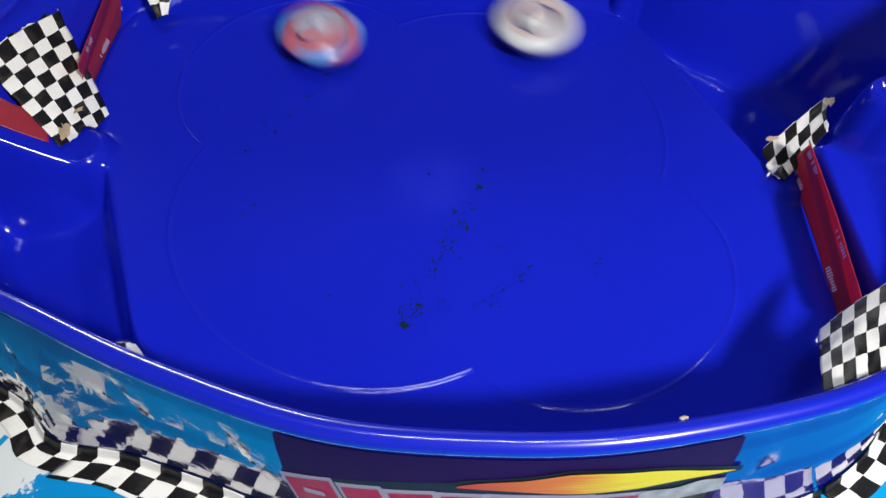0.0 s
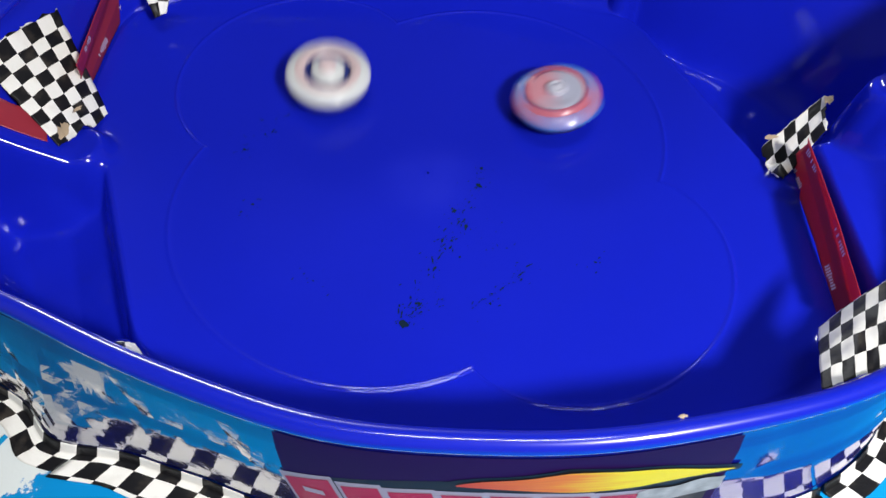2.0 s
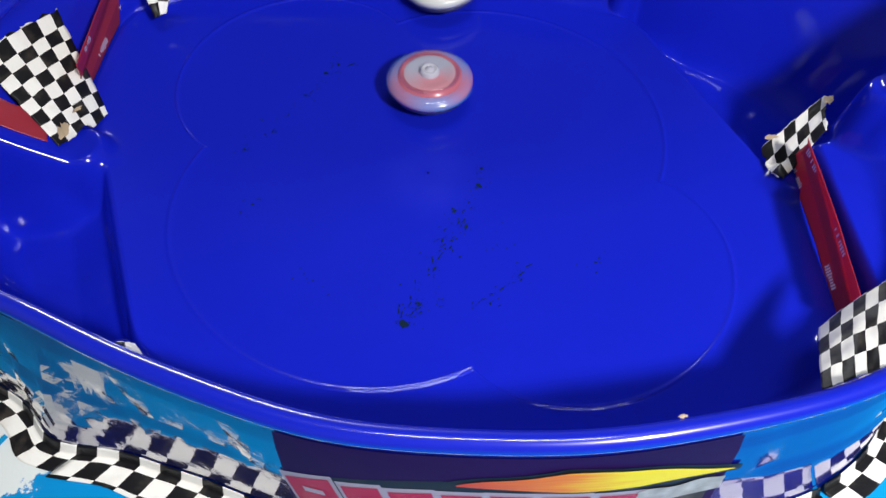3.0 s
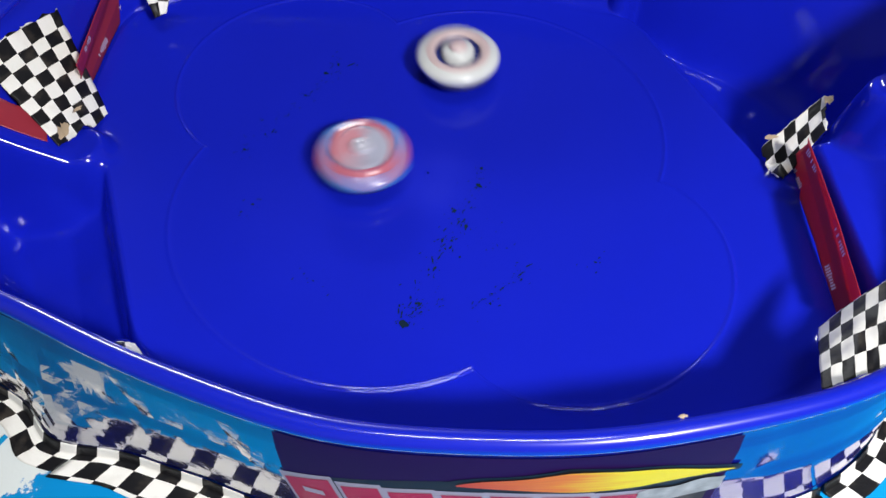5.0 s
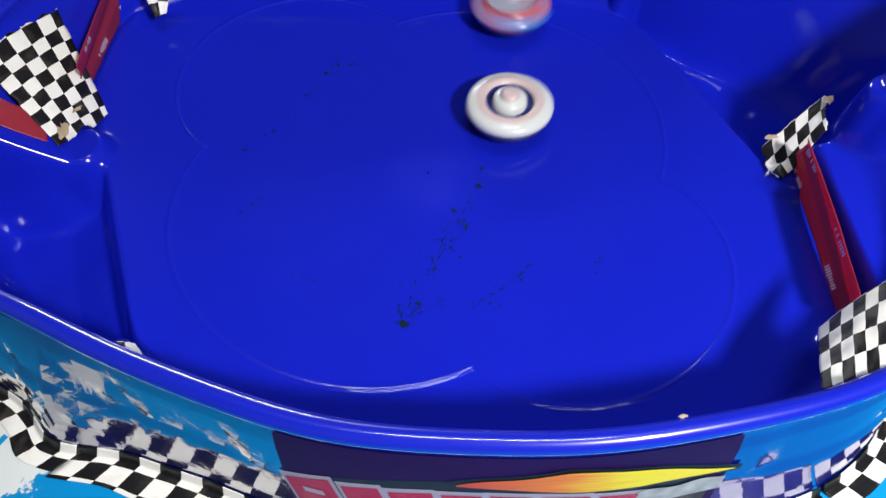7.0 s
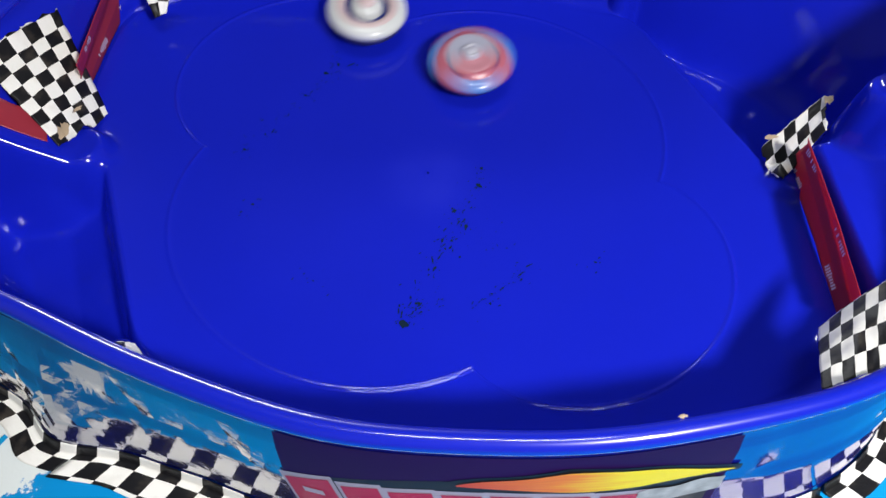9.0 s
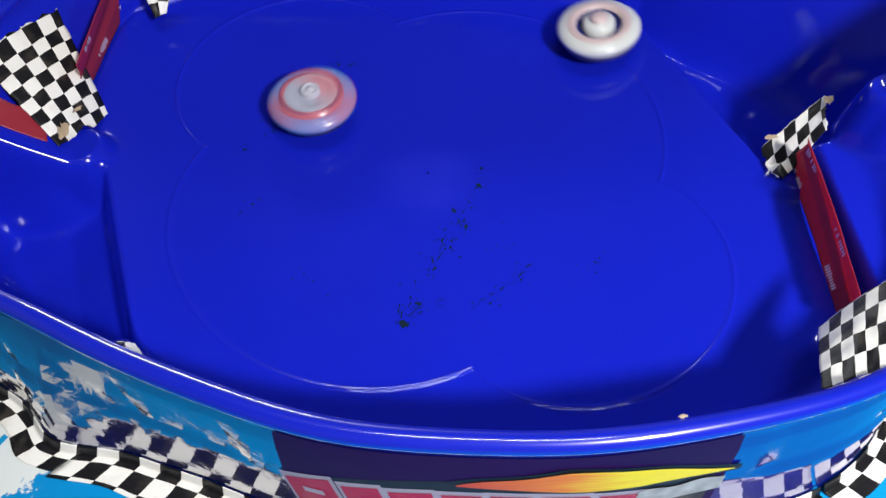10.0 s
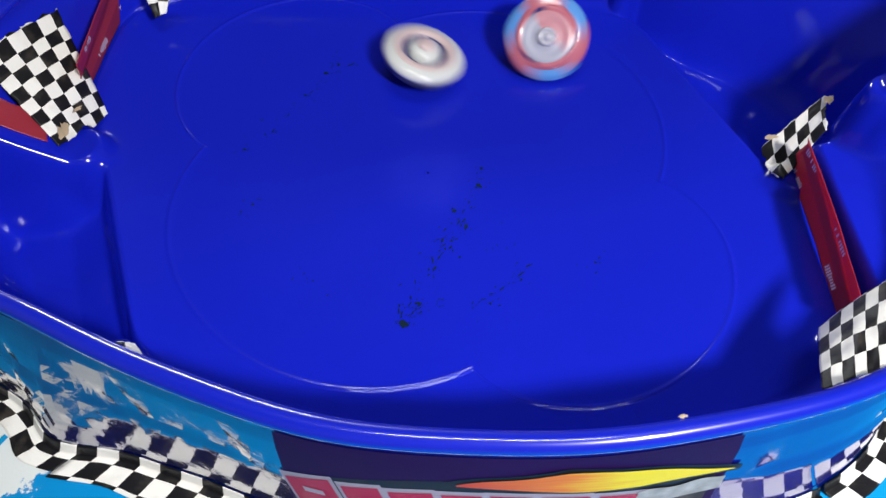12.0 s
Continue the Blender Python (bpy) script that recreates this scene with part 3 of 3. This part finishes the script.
build_tape_print(strip_near, [(0.1539, -0.0985, 0.039), (0.1573, -0.0170, 0.039), (0.1555, -0.0240, 0.061), (0.1501, -0.1060, 0.061)],
                 (0.002, -0.0006), ((0.30, 0.46, 0.86), (0.80, 0.95, 0.86), (0.18, 0.32, 0.16), (0.80, 0.93, 0.16)), 21)
build_tape_print(strip_far, [(-0.1613, 0.0300, 0.040), (-0.1581, 0.1315, 0.040), (-0.1599, 0.1200, 0.062), (-0.1552, 0.0200, 0.062)],
                 (-0.001, 0.0006), ((0.20, 0.33, 0.22), (0.55, 0.68, 0.22), (0.12, 0.22, 0.90)), 22)


def build_scrap(name, x, y, z, size, flat, turn, parent, label, seed):
    """A torn flake of tape backing."""
    rng = random.Random(seed)
    bm = bmesh.new()
    n = 22
    mid = bm.verts.new((0, 0, size * flat))
    ring = []
    for k in range(n):
        t = 2 * math.pi * k / n
        r = size * rng.uniform(0.6, 1.2)
        ring.append(bm.verts.new((r * math.cos(t), 0.6 * r * math.sin(t), size * flat * rng.uniform(-0.6, 0.5))))
    for k in range(n):
        bm.faces.new((mid, ring[k], ring[(k + 1) % n]))
    bmesh.ops.transform(bm, matrix=pose(x, y, z, -18, 0, turn), verts=bm.verts)
    return part(name, bm, GUM, parent, label)


build_scrap("torn_backing", -0.1560, -0.0100, 0.0515, 0.0050, 0.12, 120, flap, "beige torn backing", 2)
build_scrap("torn_backing", -0.1555, 0.0050, 0.0500, 0.0030, 0.25, 60, flap, "pale torn edge of a hole", 12)
build_scrap("torn_backing", 0.1505, -0.0085, 0.0465, 0.0034, 0.15, 20, grip, "beige torn backing", 3)
build_scrap("torn_backing", 0.1690, -0.0040, 0.0640, 0.0030, 0.35, 70, grip, "crumpled pale glue", 4)
tagged(build_scrap("tape_scrap", 0.0742, -0.1512, 0.0800, 0.0013, 0.5, 10, None, "", 6), "torn scrap of yellowed tape on the rim", "tape scrap")

# ---- spinning tops ----
def lathe(name, profile, mat, parent, label="", n=64, wave=0.0, lobes=3):
    a = np.linspace(0, 2 * math.pi, n, endpoint=False)
    rows = []
    for r, z in profile:
        r, z = r * 0.90, z * 0.90
        rr = r * (1 + wave * np.cos(lobes * a))
        rows.append(np.stack([rr * np.cos(a), rr * np.sin(a), np.full_like(a, z)], -1))
    return grid_mesh(name, np.array(rows), mat, parent, label, close_u=True)


W_WHITE = material("cream_plastic", (0.58, 0.60, 0.60), 0.25, spread=0.12)
W_PINK = material("pale_red_plastic", (0.55, 0.43, 0.44), 0.35, spread=0.1)
W_DARK = material("dark_blue_plastic", (0.02, 0.03, 0.16), 0.25)
METAL = material("steel_disc", (0.22, 0.22, 0.25), 0.5, metal=1.0)
R_RED = material("rosy_red_plastic", (0.43, 0.12, 0.17), 0.25, coat=0.4)
R_BLUE = material("sky_blue_plastic", (0.09, 0.26, 0.62), 0.2, coat=0.5)
R_PINK = material("rosy_pink_plastic", (0.46, 0.20, 0.25), 0.3, coat=0.1)
R_FACE = material("clear_rosy_plastic", (0.33, 0.34, 0.44), 0.3, coat=0.1)
R_GREY = material("clear_grey_plastic", (0.42, 0.42, 0.50), 0.15, coat=0.5)


def build_white_top():
    root = new("spinning_top")
    tagged(root, "spinning white top with a pink ring and dark gap", "spinning top", "two fighting tops")
    lathe("tip", [(0.0002, 0.0), (0.002, 0.0004), (0.003, 0.002), (0.007, 0.006), (0.009, 0.009)], W_DARK, root)
    lathe("disc", [(0.009, 0.008), (0.0205, 0.009), (0.0212, 0.011), (0.0205, 0.013), (0.009, 0.0135)], METAL, root)
    lathe("outer_ring", [(0.0150, 0.0128), (0.0215, 0.0125), (0.0232, 0.0150), (0.0230, 0.0172), (0.0212, 0.0188), (0.0178, 0.0196)], W_WHITE, root, wave=0.012)
    lathe("inner_ring", [(0.0182, 0.0192), (0.0165, 0.0203), (0.0138, 0.0200), (0.0126, 0.0185)], W_PINK, root)
    lathe("gap", [(0.0128, 0.0188), (0.0122, 0.0160), (0.0090, 0.0160), (0.0086, 0.0185)], W_DARK, root)
    lathe("cap", [(0.0092, 0.0165), (0.0088, 0.0205), (0.0070, 0.0218), (0.0050, 0.0218), (0.0045, 0.0232), (0.0020, 0.0236), (0.0001, 0.0234)], W_WHITE, root)
    lathe("cap_button", [(0.0050, 0.0222), (0.0044, 0.0238), (0.0026, 0.0243), (0.0001, 0.0244)], W_PINK, root, "pale pink button")
    return root


def lathe_arc(name, profile, a0, a1, mat, parent, label="", n=20, flare=0.0):
    """A turned slice between two bearings; flare widens it towards its end, like a blade."""
    u = np.linspace(0, 1, n)
    a = np.radians(a0 + (a1 - a0) * u)
    rows = []
    for r, z in profile:
        rr = r * 0.90 * (1 + flare * (u - 0.4))
        rows.append(np.stack([rr * np.cos(a), rr * np.sin(a), np.full_like(a, z * 0.90)], -1))
    return grid_mesh(name, np.array(rows), mat, parent, label)


def build_red_top():
    root = new("spinning_top")
    tagged(root, "spinning red top with sky blue blade edges", "spinning top", "two fighting tops")
    lathe("tip", [(0.0002, 0.0), (0.002, 0.0004), (0.003, 0.002), (0.007, 0.006), (0.009, 0.009)], W_DARK, root)
    lathe("disc", [(0.009, 0.008), (0.0205, 0.009), (0.0212, 0.011), (0.0205, 0.0128), (0.009, 0.0132)], METAL, root)
    lathe("core", [(0.0150, 0.0125), (0.0205, 0.0124), (0.0205, 0.0165), (0.0140, 0.0175)], R_RED, root)
    for k in range(3):
        lathe_arc("blade", [(0.0180, 0.0122), (0.0222, 0.0124), (0.0238, 0.0148), (0.0232, 0.0170), (0.0200, 0.0184), (0.0175, 0.0186)],
                  120 * k, 120 * k + 66, R_BLUE, root, "sky blue blade", flare=0.05)
        lathe_arc("red_blade", [(0.0180, 0.0122), (0.0222, 0.0124), (0.0234, 0.0148), (0.0230, 0.0170), (0.0200, 0.0186), (0.0160, 0.0196)],
                  120 * k + 60, 120 * k + 126, R_RED, root, "red blade", flare=0.03)
        lathe_arc("inlay", [(0.0176, 0.0186), (0.0165, 0.0203), (0.0150, 0.0206), (0.0138, 0.0203)], 120 * k, 120 * k + 92, R_RED, root, "rosy inlay")
        lathe_arc("inlay_gap", [(0.0176, 0.0180), (0.0160, 0.0186), (0.0138, 0.0190)], 120 * k + 90, 120 * k + 122, W_DARK, root, "dark gap")
    lathe_arc("face", [(0.0140, 0.0204), (0.0120, 0.0210), (0.0100, 0.0203), (0.0074, 0.0207), (0.0050, 0.0207)], 0, 210, R_FACE, root, "clear rosy grey face", n=40)
    lathe_arc("red_face", [(0.0140, 0.0203), (0.0120, 0.0209), (0.0100, 0.0202), (0.0074, 0.0206), (0.0050, 0.0206)], 208, 362, R_PINK, root, "rosy face", n=34)
    lathe("cap", [(0.0054, 0.0200), (0.0050, 0.0228), (0.0042, 0.0234), (0.0034, 0.0232), (0.0030, 0.0226), (0.0022, 0.0226), (0.0018, 0.0236), (0.0001, 0.0238)], R_GREY, root)
    return root


white_top = build_white_top()
red_top = build_red_top()

# seconds, red top x y, white top x y
TRACK = [
    (0.0, -0.0564, 0.0738, 0.0544, 0.0811),
    (0.1, -0.0784, 0.0940, 0.0209, 0.1067),
    (0.2, -0.1023, 0.1073, -0.0202, 0.1236),
    (0.3, -0.1187, 0.1024, -0.0594, 0.1190),
    (0.4, -0.1205, 0.0876, -0.0777, 0.0941),
    (0.5, -0.1120, 0.0795, -0.0713, 0.0615),
    (0.6, -0.0950, 0.0597, -0.0550, 0.0227),
    (0.7, -0.0843, 0.0416, -0.0267, -0.0080),
    (0.8, -0.0628, 0.0286, 0.0091, -0.0278),
    (0.9, -0.0344, 0.0305, 0.0458, -0.0306),
    (1.0, -0.0051, 0.0445, 0.0804, -0.0207),
    (1.1, 0.0201, 0.0658, 0.1067, 0.0038),
    (1.2, 0.0345, 0.0906, 0.1155, 0.0373),
    (1.3, 0.0328, 0.1062, 0.1113, 0.0651),
    (1.4, 0.0258, 0.0961, 0.0962, 0.0866),
    (1.5, 0.0147, 0.0903, 0.0644, 0.1007),
    (1.6, 0.0109, 0.0710, 0.0404, 0.1089),
    (1.7, 0.0164, 0.0512, 0.0119, 0.1080),
    (1.8, 0.0297, 0.0363, -0.0163, 0.0954),
    (1.9, 0.0474, 0.0279, -0.0407, 0.0729),
    (2.0, 0.0614, 0.0278, -0.0496, 0.0438),
    (2.1, 0.0695, 0.0365, -0.0427, 0.0180),
    (2.2, 0.0699, 0.0480, -0.0241, 0.0008),
    (2.3, 0.0639, 0.0573, 0.0010, -0.0119),
    (2.4, 0.0519, 0.0652, 0.0283, -0.0011),
    (2.5, 0.0365, 0.0672, 0.0494, 0.0176),
    (2.6, 0.0223, 0.0668, 0.0634, 0.0437),
    (2.7, 0.0109, 0.0611, 0.0639, 0.0742),
    (2.8, 0.0031, 0.0543, 0.0518, 0.0987),
    (2.9, 0.0004, 0.0475, 0.0239, 0.1087),
    (3.0, 0.0005, 0.0417, 0.0058, 0.1133),
    (3.1, 0.0053, 0.0417, -0.0054, 0.1039),
    (3.2, 0.0101, 0.0435, -0.0183, 0.0881),
    (3.5, 0.0300, 0.0635, -0.0347, 0.0457),
    (3.8, -0.0007, 0.0904, -0.0032, 0.0128),
    (4.1, -0.0511, 0.0783, 0.0399, 0.0237),
    (4.4, -0.0759, 0.0330, 0.0586, 0.0706),
    (4.6, -0.0694, 0.0035, 0.0309, 0.0918),
    (4.8, -0.0554, -0.0085, 0.0117, 0.0832),
    (4.9, -0.0426, -0.0121, 0.0095, 0.0731),
    (5.0, -0.0293, -0.0072, 0.0144, 0.0581),
    (5.1, -0.0099, -0.0024, 0.0232, 0.0481),
    (5.2, 0.0060, 0.0118, 0.0335, 0.0448),
    (5.3, -0.0263, 0.0060, 0.0731, 0.0603),
    (5.4, -0.0542, -0.0024, 0.0959, 0.0724),
    (5.5, -0.0754, -0.0109, 0.1029, 0.0835),
    (5.6, -0.0913, -0.0201, 0.0907, 0.0883),
    (5.7, -0.1021, -0.0271, 0.0882, 0.0907),
    (5.8, -0.1049, -0.0330, 0.0904, 0.0915),
    (5.9, -0.0991, -0.0308, 0.0862, 0.0931),
    (6.0, -0.0901, -0.0233, 0.0838, 0.0903),
    (6.1, -0.0771, -0.0119, 0.0813, 0.0865),
    (6.2, -0.0635, 0.0067, 0.0706, 0.0786),
    (6.3, -0.0481, 0.0269, 0.0555, 0.0769),
    (6.4, -0.0349, 0.0486, 0.0407, 0.0669),
    (6.5, -0.0213, 0.0708, 0.0303, 0.0517),
    (6.6, -0.0074, 0.0904, 0.0271, 0.0383),
    (6.7, 0.0051, 0.0987, 0.0281, 0.0270),
    (6.8, 0.0178, 0.1057, 0.0299, 0.0213),
    (6.9, 0.0321, 0.1062, 0.0338, 0.0203),
    (7.0, 0.0428, 0.0952, 0.0386, 0.0237),
    (7.1, 0.0515, 0.0813, 0.0416, 0.0301),
    (7.2, 0.0755, 0.0852, 0.0299, 0.0213),
    (7.5, 0.1046, 0.0652, -0.0017, 0.0047),
    (7.9, 0.1040, 0.0296, -0.0476, 0.0141),
    (8.3, 0.0917, 0.0720, -0.0745, 0.0427),
    (8.6, 0.0826, 0.0853, -0.0684, 0.0608),
    (8.8, 0.0537, 0.0710, -0.0569, 0.0718),
    (8.9, 0.0355, 0.0613, -0.0455, 0.0807),
    (9.0, 0.0213, 0.0559, -0.0331, 0.0906),
    (9.1, 0.0066, 0.0503, -0.0215, 0.0963),
    (9.2, -0.0058, 0.0474, -0.0192, 0.0932),
    (9.3, -0.0179, 0.0367, -0.0075, 0.0966),
    (9.4, -0.0289, 0.0279, 0.0111, 0.1038),
    (9.5, -0.0398, 0.0227, 0.0275, 0.1033),
    (9.6, -0.0487, 0.0186, 0.0416, 0.1015),
    (9.7, -0.0544, 0.0173, 0.0552, 0.0943),
    (9.8, -0.0590, 0.0178, 0.0663, 0.0871),
    (9.9, -0.0581, 0.0216, 0.0779, 0.0808),
    (10.0, -0.0553, 0.0264, 0.0862, 0.0727),
    (10.1, -0.0514, 0.0342, 0.0921, 0.0640),
    (10.2, -0.0447, 0.0422, 0.0945, 0.0558),
    (10.3, -0.0348, 0.0476, 0.0964, 0.0497),
    (10.4, -0.0241, 0.0539, 0.0945, 0.0451),
    (10.5, -0.0103, 0.0581, 0.0893, 0.0410),
    (10.6, 0.0045, 0.0592, 0.0809, 0.0372),
    (10.7, 0.0186, 0.0599, 0.0690, 0.0318),
    (10.8, 0.0319, 0.0575, 0.0588, 0.0215),
    (10.9, 0.0391, 0.0630, 0.0525, 0.0074),
    (11.0, 0.0472, 0.0685, 0.0496, -0.0047),
    (11.1, 0.0509, 0.0723, 0.0483, -0.0141),
    (11.2, 0.0546, 0.0740, 0.0476, -0.0157),
    (11.3, 0.0554, 0.0749, 0.0463, -0.0157),
    (11.4, 0.0552, 0.0719, 0.0448, -0.0105),
    (11.5, 0.0523, 0.0712, 0.0422, -0.0026),
    (11.6, 0.0486, 0.0694, 0.0397, 0.0091),
    (11.7, 0.0449, 0.0657, 0.0332, 0.0231),
    (11.8, 0.0477, 0.0655, 0.0216, 0.0356),
    (11.9, 0.0513, 0.0662, 0.0101, 0.0464),
    (12.0, 0.0590, 0.0656, -0.0032, 0.0592),
]


def motions():
    rows_of = {"red": [], "white": []}
    tt = np.array([r[0] for r in TRACK])
    frames = np.arange(0, 361)
    for which, cols in (("red", (1, 2)), ("white", (3, 4))):
        path = []
        for c in cols:
            v = np.array([r[c] for r in TRACK])
            g = np.gradient(v, tt)
            path.append((v, g))
        for f in frames:
            t = f / 30
            i = min(max(int(np.searchsorted(tt, t, side="right")) - 1, 0), len(tt) - 2)
            h = tt[i + 1] - tt[i]
            s = (t - tt[i]) / h
            xy = []
            for v, g in path:
                xy.append((2 * s ** 3 - 3 * s ** 2 + 1) * v[i] + (s ** 3 - 2 * s ** 2 + s) * h * g[i]
                          + (3 * s ** 2 - 2 * s ** 3) * v[i + 1] + (s ** 3 - s ** 2) * h * g[i + 1])
            x, y = xy[0] - CX, xy[1] - CY
            z = 0.02 + 0.62 * (x * x + y * y)
            up = Vector((-1.24 * x, -1.24 * y, 1)).normalized()
            # a slow wobble that grows as the spin dies
            w = radians(2 + 5 * (t / 12) ** 2) if which == "red" else radians(2 + 2 * (t / 12) ** 2)
            ph = t * (11 if which == "red" else 9)
            up = (up + Vector((w * math.cos(ph), w * math.sin(ph), 0))).normalized()
            height = 0.0125
            if t > 11.65:
                if which == "red":
                    # knocked over: the top rears up and turns its face to the front
                    side = Vector((0.62, -0.50, 0.60)).normalized()
                    face = Vector((-0.10, -0.74, 0.66)).normalized()
                    k1, k2 = min(1, (t - 11.65) / 0.14), min(1, max(0, (t - 11.79) / 0.1))
                    up = up.lerp(side, k1 * k1 * (3 - 2 * k1)).lerp(face, k2 * k2 * (3 - 2 * k2)).normalized()
                    height = 0.0125 + 0.004 * k1
                else:
                    up = (up + Vector((0.22 * min(1, (t - 11.65) / 0.2), 0, 0))).normalized()
            spin = 88.0 * min(f, 348) + 38.0 * max(0, f - 348)
            q = Vector((0, 0, 1)).rotation_difference(up)
            base = Vector((xy[0], xy[1], z + height)) - up * 0.0125
            m = Matrix.Translation(base) @ q.to_matrix().to_4x4() @ pose(0, 0, 0, 0, 0, spin)
            rows_of[which].append((t, m))
    walk(red_top, rows_of["red"])
    walk(white_top, rows_of["white"])


motions()
